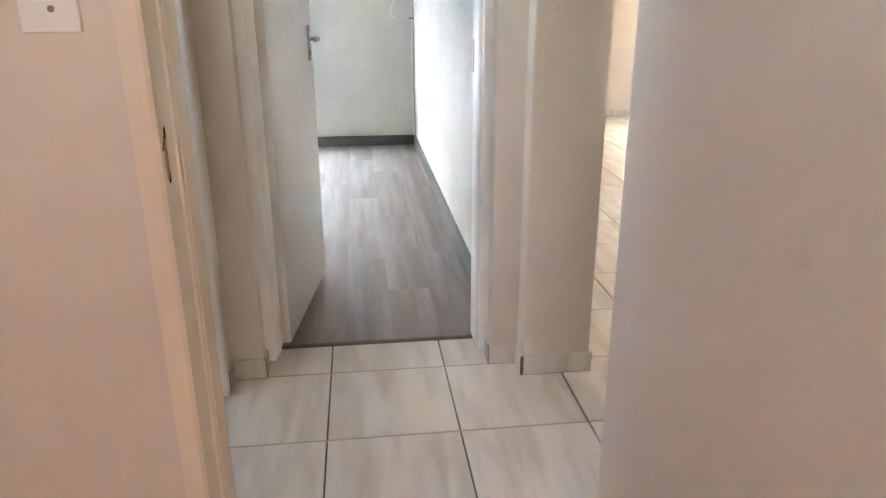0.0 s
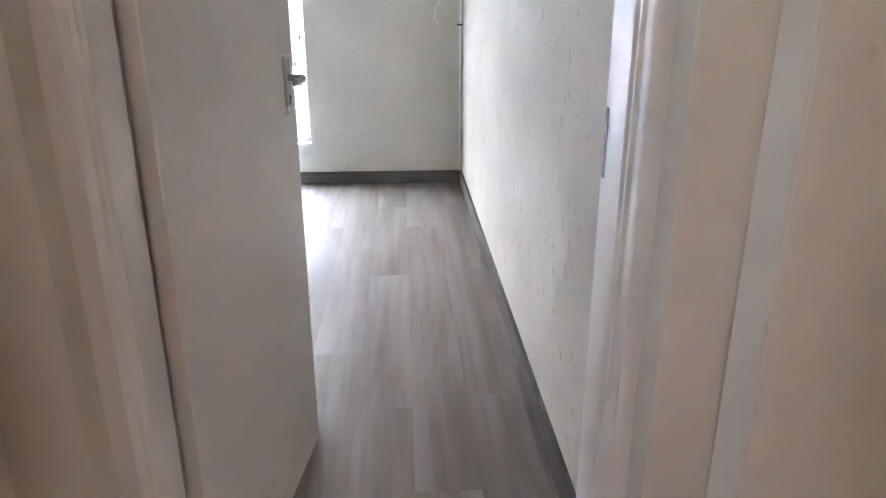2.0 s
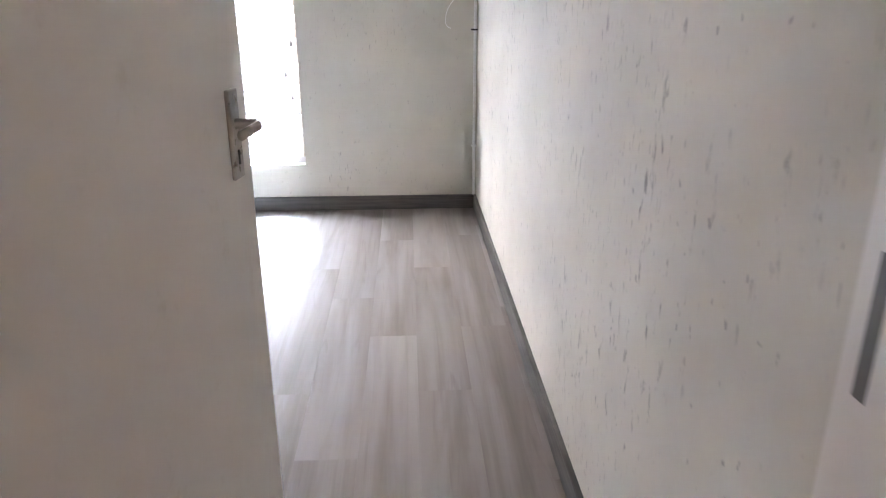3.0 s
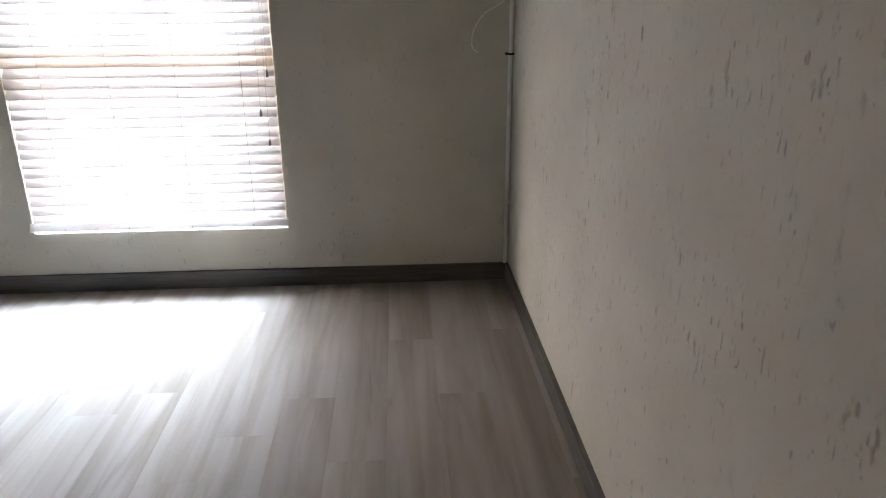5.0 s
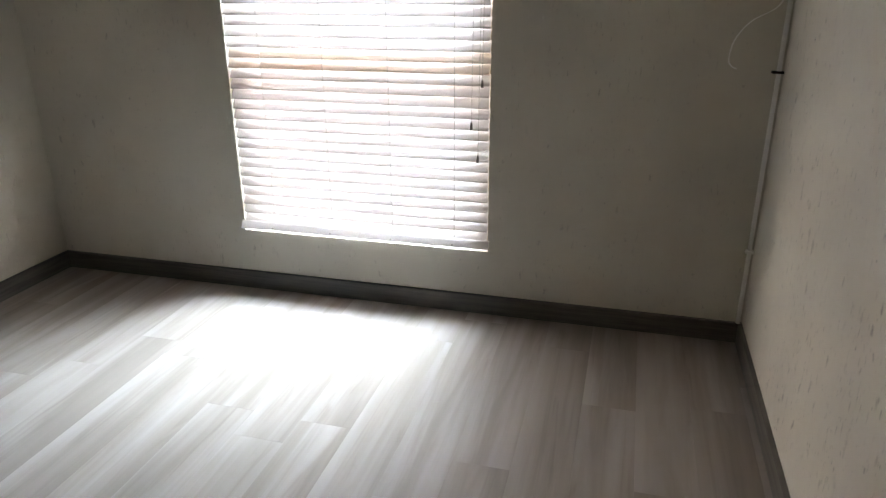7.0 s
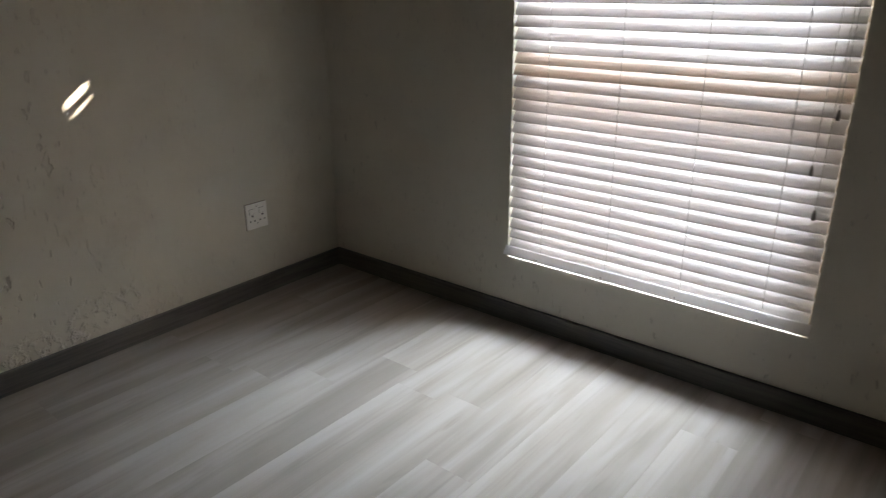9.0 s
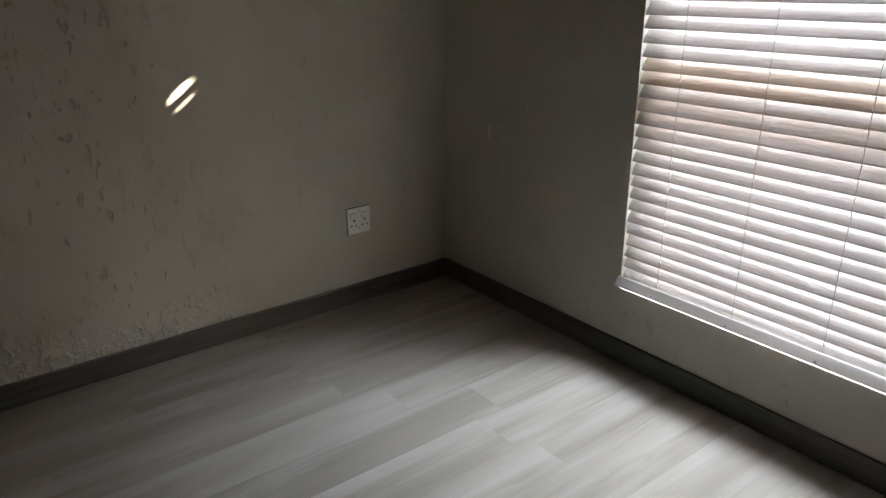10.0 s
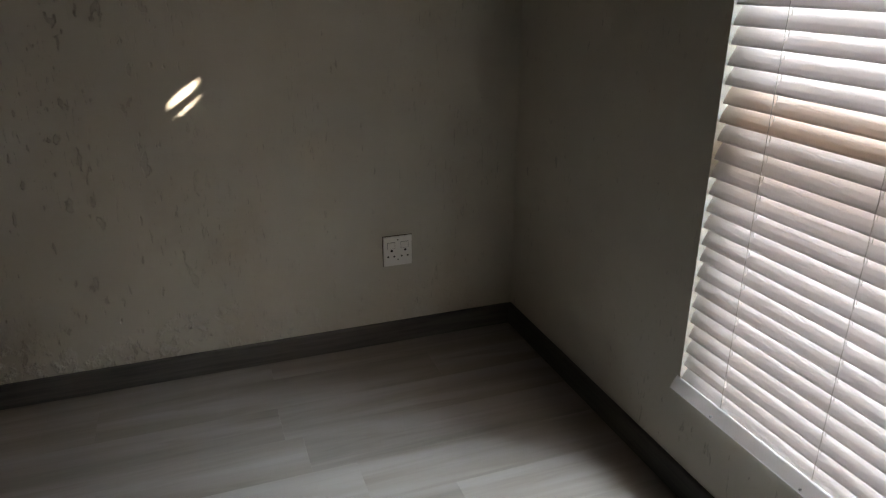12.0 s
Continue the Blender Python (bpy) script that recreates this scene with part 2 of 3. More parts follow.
# ---- building helpers ----
def box(bm, x0, y0, z0, x1, y1, z1):
    v = [bm.verts.new((x, y, z)) for z in (z0, z1) for y in (y0, y1) for x in (x0, x1)]
    for f in ((0, 2, 3, 1), (4, 5, 7, 6), (0, 1, 5, 4), (2, 6, 7, 3), (0, 4, 6, 2), (1, 3, 7, 5)):
        bm.faces.new([v[i] for i in f])
    return bm


def block(x0, y0, z0, x1, y1, z1, bevel=0.0, seg=2):
    bm = box(bmesh.new(), x0, y0, z0, x1, y1, z1)
    if bevel:
        bmesh.ops.bevel(bm, geom=bm.edges[:], offset=bevel, segments=seg, affect="EDGES", profile=0.6)
    return bm


def prism(points, lo, hi, axis="z"):
    """A closed outline drawn out along one axis."""
    bm = bmesh.new()
    spin = {"z": lambda a, b, c: (a, b, c), "x": lambda a, b, c: (c, a, b), "y": lambda a, b, c: (a, c, b)}[axis]
    rows = [[bm.verts.new(spin(a, b, c)) for a, b in points] for c in (lo, hi)]
    n = len(points)
    for i in range(n):
        bm.faces.new((rows[0][i], rows[0][(i + 1) % n], rows[1][(i + 1) % n], rows[1][i]))
    bm.faces.new(rows[0][::-1])
    bm.faces.new(rows[1])
    bmesh.ops.recalc_face_normals(bm, faces=bm.faces[:])
    return bm


def disc(x, y, z, r, depth, axis, n=16):
    """A short round peg centred at a point, along one axis."""
    ring = [(math.cos(2 * math.pi * i / n) * r, math.sin(2 * math.pi * i / n) * r) for i in range(n)]
    bm = prism(ring, -depth / 2, depth / 2, axis)
    bmesh.ops.translate(bm, vec=(x, y, z), verts=bm.verts[:])
    return bm


def tube(points, r, n=8):
    """A round cord along a smoothed line of points."""
    pts = [Vector(p) for p in points]
    line = []
    for i in range(len(pts) - 1):
        a, b = pts[i], pts[i + 1]
        p, q = pts[max(i - 1, 0)], pts[min(i + 2, len(pts) - 1)]
        for s in range(6):
            u = s / 6
            line.append(0.5 * (2 * a + (b - p) * u + (2 * p - 5 * a + 4 * b - q) * u * u + (3 * a - p - 3 * b + q) * u ** 3))
    line.append(pts[-1])
    bm, rings = bmesh.new(), []
    for i, c in enumerate(line):
        way = (line[min(i + 1, len(line) - 1)] - line[max(i - 1, 0)]).normalized()
        side = way.orthogonal() if not rings else (side - way * side.dot(way))
        side.normalize()
        up = way.cross(side)
        rings.append([bm.verts.new(c + (side * math.cos(2 * math.pi * j / n) + up * math.sin(2 * math.pi * j / n)) * r) for j in range(n)])
    for a, b in zip(rings, rings[1:]):
        for j in range(n):
            bm.faces.new((a[j], a[(j + 1) % n], b[(j + 1) % n], b[j]))
    bm.faces.new(rings[0][::-1])
    bm.faces.new(rings[-1])
    for f in bm.faces:
        f.smooth = True
    return bm


def mesh_of(name, bm, material):
    data = bpy.data.meshes.new(name)
    bm.to_mesh(data)
    bm.free()
    data.materials.append(material)
    return data


def part(name, bm, material, parent=None, label=""):
    ob = new(name, mesh_of(name, bm, material))
    if parent is not None:
        ob.parent = parent
    return tagged(ob, label)


def thing(name, label, category, at=(0, 0, 0), turn=0.0, group=""):
    ob = new(name)
    ob.matrix_world = pose(*at, 0, 0, turn)
    return tagged(ob, label, category, group)


def setting(name, boxes, material, label, category, bevel=0.0):
    bm = bmesh.new()
    for b in boxes:
        box(bm, *b)
    if bevel:
        bmesh.ops.bevel(bm, geom=bm.edges[:], offset=bevel, segments=2, affect="EDGES")
    return tagged(part(name, bm, material), label, category, kind="structure")


# ---- large structure ----
H = 2.55
BX0, BX1, BY0, BY1 = -2.957, 0.505, 0.03, 4.065      # bedroom
WX0, WX1, WZ0, WZ1 = -1.839, -0.610, 0.308, 2.195     # bedroom window opening

setting("ground", [(-60, -60, -0.4, 60, 60, -0.16)], M_GROUND, "pale concrete paving round the house", "ground")
setting("slab", [(-3.3, -4.9, -0.15, 5.45, 5.75, -0.012)], M_GROUT, "dark screed and grout under the floors", "floor")

setting("wall_north_bedroom", [(-3.157, 4.065, -0.01, WX0, 4.285, H), (WX1, 4.065, -0.01, 0.788, 4.285, H),
                               (WX0, 4.065, -0.01, WX1, 4.285, WZ0), (WX0, 4.065, WZ1, WX1, 4.285, H)],
        M_BED, "off-white rough-floated plaster wall with a window opening", "wall")
setting("wall_west_bedroom", [(-3.157, -0.227, -0.01, BX0, 4.065, H)], M_BED_WEST, "off-white plaster wall, crumbling near the skirting", "wall")
setting("wall_east_bedroom", [(0.505, 0.03, -0.01, 0.65, 4.065, H)], M_BED_EAST, "off-white plaster wall with vertical drag marks", "wall")
setting("wall_living_west", [(0.652, -0.318, -0.01, 0.776, 4.065, H), (0.652, 4.285, -0.01, 0.776, 5.42, H)], M_HALL, "cream plastered wall of the living room", "wall")
setting("wall_pillar", [(0.532, -0.322, -0.01, 0.78, -0.229, H)], M_HALL, "cream plastered pier beside the bedroom door", "wall", 0.004)
setting("wall_south_bedroom", [(BX0, -0.227, -0.01, -0.402, 0.03, H), (0.432, -0.227, -0.01, 0.65, 0.03, H),
                               (-0.402, -0.227, 2.10, 0.432, 0.03, H)], M_HALL, "grey-white plastered wall with a doorway", "wall")
setting("wall_bathroom_east", [(-0.65, -0.31, -0.01, -0.518, -0.2275, H), (-0.65, -1.28, -0.01, -0.518, -1.16, H),
                               (-0.65, -1.16, 2.10, -0.518, -0.31, H)], M_HALL, "grey-white plastered wall with the bathroom doorway", "wall")
# x 3.3 to 4.1 is a made-up opening that holds the living room fill
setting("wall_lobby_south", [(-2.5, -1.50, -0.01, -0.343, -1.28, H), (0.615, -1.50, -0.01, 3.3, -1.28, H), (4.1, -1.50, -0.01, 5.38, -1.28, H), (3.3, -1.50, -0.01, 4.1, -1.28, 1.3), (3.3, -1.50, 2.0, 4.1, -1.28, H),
                             (-0.343, -1.50, 2.10, 0.615, -1.28, H)], M_HALL, "warm cream plastered wall with a doorway", "wall")
setting("wall_bathroom_west", [(-2.5, -1.28, -0.01, -2.35, -0.2275, 1.7), (-2.5, -1.28, 2.1, -2.35, -0.2275, H),
                               (-2.5, -1.28, 1.7, -2.35, -0.97, 2.1), (-2.5, -0.59, 1.7, -2.35, -0.2275, 2.1)], M_HALL, "plain bathroom wall with a small window opening", "wall")
# the small gap in the end wall is made up, for the fill lamp
setting("wall_passage", [(-1.5, -4.75, -0.01, -1.35, -1.50, H), (1.35, -4.75, -0.01, 1.5, -1.50, H), (-1.35, -4.75, -0.01, 1.35, -4.6, 1.75),
                         (-1.35, -4.75, 2.1, 1.35, -4.6, H), (-1.35, -4.75, 1.75, -0.3, -4.6, 2.1), (0.3, -4.75, 1.75, 1.35, -4.6, 2.1)],
        M_HALL, "warm cream plastered passage wall", "wall")
LX0, LX1, LZ0, LZ1 = 3.36, 4.665, 0.282, 2.12
setting("wall_north_living", [(0.652, 5.42, -0.01, LX0, 5.62, H), (LX1, 5.42, -0.01, 5.38, 5.62, H),
                              (LX0, 5.42, -0.01, LX1, 5.62, LZ0), (LX0, 5.42, LZ1, LX1, 5.62, H)], M_HALL, "cream plastered living room wall with a low window", "wall")
setting("wall_east_living", [(5.19, -1.28, -0.01, 5.38, 5.42, H)],
        M_HALL, "cream plastered living room wall", "wall")
setting("ceiling", [(-3.2, -4.9, H, 0.66, 4.3, H + 0.12), (0.66, -4.9, H, 5.45, 5.65, H + 0.12)], M_CEIL, "plain mid-grey ceiling, out of view", "ceiling")

# ---- bedroom skirting: dark timber, mitred runs ----
def skirting(name, run, lo, hi):
    """run: 'n' along x on the north wall, 'e'/'w' along y, 's' along x on the south wall."""
    prof = [(0, 0), (0.016, 0), (0.016, 0.086), (0.014, 0.091), (0.010, 0.092), (0, 0.092)]
    if run == "n":
        bm = prism([(BY1 - a, b) for a, b in prof], lo, hi, "x")
    elif run == "s":
        bm = prism([(BY0 + a, b) for a, b in prof], lo, hi, "x")
    elif run == "e":
        bm = prism([(BX1 - a, b) for a, b in prof], lo, hi, "y")
    else:
        bm = prism([(BX0 + a, b) for a, b in prof], lo, hi, "y")
    return tagged(part(name, bm, M_SKIRT), "dark grey-brown timber skirting board", "skirting", kind="structure")


skirting("baseboard_north", "n", BX0 + 0.001, BX1 - 0.001)
skirting("baseboard_east", "e", 0.032, BY1 - 0.0165)
skirting("baseboard_west", "w", 0.032, BY1 - 0.0165)
skirting("baseboard_south", "s", BX0 + 0.017, -0.43)


# ---- tile skirting in the lobby and living room ----
def tile_skirting(name, runs):
    base = new(name)
    tagged(base, "cream glazed tile skirting with dark joints", "skirting", kind="structure")
    for x0, y0, x1, y1 in runs:
        along_x = abs(x1 - x0) > abs(y1 - y0)
        length = (x1 - x0) if along_x else (y1 - y0)
        n = max(1, round(length / 0.42))
        part("grout", block(x0 + 0.0012, y0 + 0.0012, 0.0005, x1 - 0.0012, y1 - 0.0012, 0.0765), M_GROUT, base)
        for i in range(n):
            a, b = i / n * length + 0.0015, (i + 1) / n * length - 0.0015
            bm = block(x0 + a, y0, 0.001, x0 + b, y1, 0.078, 0.002, 1) if along_x else block(x0, y0 + a, 0.001, x1, y0 + b, 0.078, 0.002, 1)
            part("skirting_tile", bm, M_TILE, base)
    return base


tile_skirting("baseboard_lobby", [(-0.517, -0.238, -0.392, -0.228), (-0.401, -0.227, -0.391, -0.16), (-0.517, -0.308, -0.507, -0.239),
                                  (0.422, -0.238, 0.531, -0.228), (0.421, -0.227, 0.431, -0.16), (0.522, -0.332, 0.532, -0.239),
                                  (0.533, -0.332, 0.79, -0.322)])
tile_skirting("baseboard_living", [(0.777, -0.32, 0.787, 5.408), (0.79, 5.409, 5.188, 5.419), (5.18, -1.27, 5.189, 5.407)])


# ---- doors ----
def jamb_profile(side, x, y0, y1, stop, deep):
    """The outline of a rebated door jamb; x its clear face, side +1 where the clear opening lies to +x."""
    s = side
    return [(x - deep * s, y0), (x - 0.012 * s, y0), (x - 0.010 * s, y0 + 0.006), (x - 0.010 * s, y0 + 0.030), (x - 0.004 * s, y0 + 0.036),
            (x - 0.004 * s, y0 + 0.044), (x, y0 + 0.052), (x, stop), (x - 0.014 * s, stop), (x - 0.014 * s, y1), (x - deep * s, y1)]


frame_b = tagged(new("door_frame_bedroom"), "white gloss painted door frame with stepped moulding", "door frame", kind="structure")
for side, x, deep, far in ((1, -0.356, 0.0455, 0.07), (-1, 0.391, 0.0405, 0.033)):
    bm = prism(jamb_profile(side, x, -0.158, far, -0.004, deep), 0.028, 2.05)
    part("jamb", bm, M_FRAME, frame_b)
# added dark strip, so the hinge-side gap reads as a dark line
part("gap_strip", block(-0.3705, -0.0035, 0.03, -0.3675, 0.030, 2.05), M_STRIP, frame_b, "dark strip that draws the gap behind the hinges")
part("head", block(-0.401, -0.158, 2.052, 0.431, 0.033, 2.10, 0.003), M_FRAME, frame_b)
part("strike_plate", block(0.3899, -0.022, 1.052, 0.3912, -0.007, 1.166, 0.0005, 1), M_DARKSTEEL, frame_b, "dull steel strike plate")

frame_l = tagged(new("door_frame_lobby"), "cream painted door frame with a rough strike mortise", "door frame", kind="structure")
left = [(-0.342, -1.512), (-0.312, -1.512), (-0.306, -1.507), (-0.306, -1.43), (-0.302, -1.427), (-0.306, -1.424), (-0.306, -1.40), (-0.303, -1.397),
        (-0.303, -1.338), (-0.306, -1.335), (-0.306, -1.315), (-0.342, -1.315)]
part("jamb", prism(left, 0.002, 2.05), M_CREAM, frame_l)
part("jamb", block(0.604, -1.512, 0.002, 0.6145, -1.272, 2.05, 0.002, 1), M_CREAM, frame_l)
part("head", block(-0.342, -1.512, 2.052, 0.6145, -1.272, 2.10, 0.003), M_CREAM, frame_l)
hole = part("strike_mortise", prism([(-1.4900, 1.047), (-1.4790, 1.042), (-1.4745, 1.060), (-1.4750, 1.104), (-1.4790, 1.118), (-1.4900, 1.109)], -0.3075, -0.3054, "x"),
            M_RAW, frame_l, "raw wood mortise chiselled for a latch")
part("mortise_end", prism([(-1.4860, 1.109), (-1.4760, 1.104), (-1.4740, 1.120), (-1.4785, 1.124)], -0.3062, -0.3050, "x"), M_DARK, hole)
part("mortise_end", prism([(-1.4860, 1.041), (-1.4765, 1.040), (-1.4742, 1.057), (-1.4800, 1.050)], -0.3062, -0.3050, "x"), M_DARK, hole)
part("splinter", prism([(-1.4990, 1.092), (-1.4930, 1.090), (-1.4850, 1.103), (-1.4890, 1.108)], -0.3070, -0.3052, "x"), M_GROUT, hole)

frame_t = tagged(new("door_frame_bathroom"), "white painted bathroom door frame", "door frame", kind="structure")
far = [(-0.668, -0.31), (-0.668, -0.342), (-0.604, -0.342), (-0.601, -0.352), (-0.517, -0.352), (-0.511, -0.347), (-0.511, -0.31)]
part("jamb", prism(far, 0.002, 2.05), M_FRAME, frame_t)
part("jamb", block(-0.668, -1.16, 0.002, -0.511, -1.118, 2.05, 0.003), M_FRAME, frame_t)
part("head", block(-0.668, -1.16, 2.052, -0.511, -0.31, 2.10, 0.003), M_FRAME, frame_t)
plate = part("strike_plate", block(-0.669, -0.3455, 1.030, -0.652, -0.3415, 1.145, 0.001, 1), M_DARKSTEEL, frame_t, "worn steel strike plate")
part("keeper_lip", block(-0.653, -0.354, 1.046, -0.638, -0.3455, 1.128, 0.002, 1), M_STEEL, plate)


def lever_handle(door, x, y, z):
    """A long plate with a lever and keyhole on the +x face of a leaf."""
    pl = part("handle_plate", block(x, y - 0.021, z - 0.075, x + 0.008, y + 0.021, z + 0.075, 0.004, 3), M_STEEL, door, "satin steel handle plate")
    part("spindle", disc(x + 0.026, y, z + 0.018, 0.009, 0.038, "x"), M_STEEL, pl)
    lv = tube([(x + 0.040, y + 0.004, z + 0.018), (x + 0.050, y - 0.012, z + 0.018), (x + 0.050, y - 0.035, z + 0.017), (x + 0.048, y - 0.085, z + 0.015)], 0.0068)
    bmesh.ops.scale(lv, vec=(1, 1, 1.25), space=Matrix.Translation((0, 0, -z - 0.018)), verts=lv.verts[:])
    part("lever", lv, M_STEEL, pl)
    key = prism([(-0.0035, -0.014), (0.0035, -0.014), (0.0025, 0.0), (0.005, 0.004), (0.004, 0.009), (0, 0.011), (-0.004, 0.009), (-0.005, 0.004), (-0.0025, 0.0)],
                x + 0.0065, x + 0.0092, "x")
    bmesh.ops.translate(key, vec=(0, y, z - 0.036), verts=key.verts[:])
    part("keyhole", key, M_DARK, pl)


leaf = thing("bedroom_door", "white painted flush door standing open into the bedroom", "door", (-0.329, 0.022, 0.008), math.degrees(math.atan2(-0.109, 0.787)))
part("leaf", block(-0.037, 0, 0, 0, 0.795, 2.03, 0.002, 1), M_DOOR, leaf)
lever_handle(leaf, 0.0, 0.721, 1.109)

leaf2 = thing("passage_door", "white painted flush door folded back into the passage", "door", (0.478, -1.277, 0.008), 18)
part("leaf", block(0, -0.78, 0, 0.04, 0, 2.03, 0.002, 1), M_DOOR, leaf2)
for z in (0.25, 1.75):
    part("hinge", disc(0.034, 0.005, z, 0.006, 0.1, "z", 10), M_STEEL, leaf2)

# ---- windows ----
def window_unit(name, x0, x1, z0, z1, y, rail, tall, finish, label, f=0.045):
    w = tagged(new(name), label, "window", kind="structure")
    fr = part("window_frame", box(box(box(box(bmesh.new(), x0 + .002, y, z0 + .002, x0 + f, y + .05, z1 - .002), x1 - f, y, z0 + .002, x1 - .002, y + .05, z1 - .002),
              x0 + f, y, z0 + .002, x1 - f, y + .05, z0 + f), x0 + f, y, z1 - f, x1 - f, y + .05, z1 - .002), finish, w)
    part("transom", block(x0 + f, y - .012, rail - tall, x1 - f, y + .049, rail + tall, 0.003, 1), finish, fr)
    for a, b in ((z0 + f, rail - tall), (rail + tall, z1 - f)):
        g = part("pane", block(x0 + f, y + .022, a, x1 - f, y + .026, b), M_GLASS, w)
        g.visible_shadow = False
    return w


window_unit("window_1", WX0, WX1, WZ0, WZ1, 4.136, 1.150, 0.020, M_TAN, "tan framed bedroom window behind a blind", 0.03)
window_unit("window_2", LX0, LX1, LZ0, LZ1, 5.54, 1.20, 0.026, M_BROWN, "brown framed living room window behind a blind")


# ---- venetian blinds ----
def slat_mesh(x0, x1, width, tilt, crown, thick=0.0011, holes=()):
    """One crowned slat hanging with its room edge low, with slots for the lift cords."""
    bm = bmesh.new()
    c, s = math.cos(tilt), math.sin(tilt)
    xs = [x0] + [h + d for h in holes for d in (-0.0013, 0.0013)] + [x1]
    n, m, grid = 8, len(xs), []
    for i in range(n + 1):
        u = -0.5 + i / n
        w, h = u * width, crown * (1 - 4 * u * u)
        y, z = -w * c - h * s, -w * s + h * c
        grid.append([[bm.verts.new((x, y + dy, z + dz)) for x in xs] for dy, dz in ((-thick * s, thick * c), (thick * s, -thick * c))])
    for i in range(n):
        for j in range(m - 1):
            (p, q), (r, t) = grid[i], grid[i + 1]
            if j % 2 == 1 and i == 4:
                bm.faces.new((p[j], q[j], t[j], r[j]))
                bm.faces.new((p[j + 1], r[j + 1], t[j + 1], q[j + 1]))
                continue
            bm.faces.new((p[j], p[j + 1], r[j + 1], r[j])).smooth = True
            bm.faces.new((q[j], t[j], t[j + 1], q[j + 1])).smooth = True
        (p, q), (r, t) = grid[i], grid[i + 1]
        bm.faces.new((p[0], r[0], t[0], q[0]))
        bm.faces.new((p[-1], q[-1], t[-1], r[-1]))
    for j in range(m - 1):
        bm.faces.new((grid[0][0][j], grid[0][1][j], grid[0][1][j + 1], grid[0][0][j + 1]))
        bm.faces.new((grid[n][0][j], grid[n][0][j + 1], grid[n][1][j + 1], grid[n][1][j]))
    bmesh.ops.recalc_face_normals(bm, faces=bm.faces[:])
    return bm


blind = thing("venetian_blind", "white slatted venetian blind, closed, backlit, over the bedroom window", "blind", ((WX0 + WX1) / 2, 4.085, WZ0))
half = (WX1 - WX0) / 2
PITCH, SLAT, TILT = 0.0465, 0.0545, radians(60)
rng = random.Random(4)
full = mesh_of("slat", slat_mesh(-half + 0.002, half - 0.005, SLAT, TILT, 0.0032, holes=[-1.679 - (WX0 + WX1) / 2]), M_SLAT)
# copy of the same slat, tinted for the warm light band
warm_slat = full.copy()
warm_slat.materials[0] = M_SLAT_WARM
for i in range(42):
    z = 0.066 + i * PITCH
    if z > 1.83:
        break
    ob = new("slat", warm_slat if i in (16, 17) else full)
    ob.parent = blind
    ob.location = (rng.uniform(-0.002, 0.002), rng.uniform(-0.001, 0.001), z + rng.uniform(-0.0012, 0.0012))
    # slat 36, out of view, is tipped open to thicken the sun patch
    ob.rotation_euler = (-0.34 if i == 36 else rng.uniform(-0.008, 0.008), 0, rng.uniform(-0.0012, 0.0012))
rail = slat_mesh(-half - 0.010, half + 0.006, 0.042, TILT, 0.002, 0.0014)
bmesh.ops.translate(rail, vec=(0, -0.030, 0.034), verts=rail.verts[:])
part("bottom_rail", rail, M_SLAT, blind, "white bottom rail")
for x in (-1.679, -1.375, -1.07, -0.772):
    part("rail_plug", disc(x - (WX0 + WX1) / 2, -0.037, 0.026, 0.003, 0.010, "y", 8), M_TASSEL, blind)
part("headrail", block(-half + 0.004, -0.03, 1.845, half - 0.004, 0.03, 1.888, 0.003), M_PLASTIC, blind)
for x in (-1.679, -1.375, -1.07, -0.772):
    lx = x - (WX0 + WX1) / 2
    part("lift_cord", tube([(lx + 0.0012 * (i % 2), -0.0015, 0.03 + i * PITCH) for i in range(39)], 0.0011, 5), M_CORD, blind)
    part("ladder_cord", tube([(lx + 0.004 + 0.0018 * (i % 2), -0.0160 - 0.0010 * (i % 2), 0.045 + i * PITCH / 2) for i in range(78)], 0.0009, 5), M_LADDER, blind, "thin grey ladder cord")
for x, z, top in ((-0.640, 1.065, 1.84), (-0.685, 0.886, 1.84), (-0.655, 0.745, 1.84)):
    lx, lz = x - (WX0 + WX1) / 2, z - WZ0
    pc = part("pull_cord", tube([(lx + 0.012, -0.036, top), (lx + 0.006, -0.044, (top + lz) / 2), (lx, -0.046, lz + 0.015)], 0.0011, 5), M_CORD, blind)
    bell = [(0, 0.018), (0.003, 0.016), (0.006, 0.0), (0.0068, -0.016), (0.0, -0.018)]
    bm = bmesh.new()
    ring = [[bm.verts.new((lx + r * math.cos(j * math.pi / 5), -0.046 + r * math.sin(j * math.pi / 5), lz + h)) for j in range(10)] for r, h in bell[1:4]]
    for a, b in zip(ring, ring[1:]):
        for j in range(10):
            bm.faces.new((a[j], a[(j + 1) % 10], b[(j + 1) % 10], b[j]))
    bm.faces.new(ring[0])
    bm.faces.new(ring[-1][::-1])
    part("tassel", bm, M_TASSEL, pc, "small grey cord tassel")

blind2 = thing("venetian_blind", "white slatted venetian blind with open slats in bright window", "blind", ((LX0 + LX1) / 2, 5.465, LZ0))
h2 = (LX1 - LX0) / 2
flat = mesh_of("slat", slat_mesh(-h2 + 0.01, h2 - 0.01, 0.05, radians(36), 0.003), M_SLAT)
for i in range(40):
    ob = new("slat", flat)
    ob.parent = blind2
    ob.location = (0, 0, 0.05 + i * 0.043)
for i in range(4):
    ob = new("slat", flat)
    ob.parent = blind2
    ob.location = (0, 0, 0.036 + i * 0.004)
part("bottom_rail", block(-h2 + 0.008, -0.026, 0.004, h2 - 0.008, 0.026, 0.028, 0.004, 2), M_SLAT, blind2)
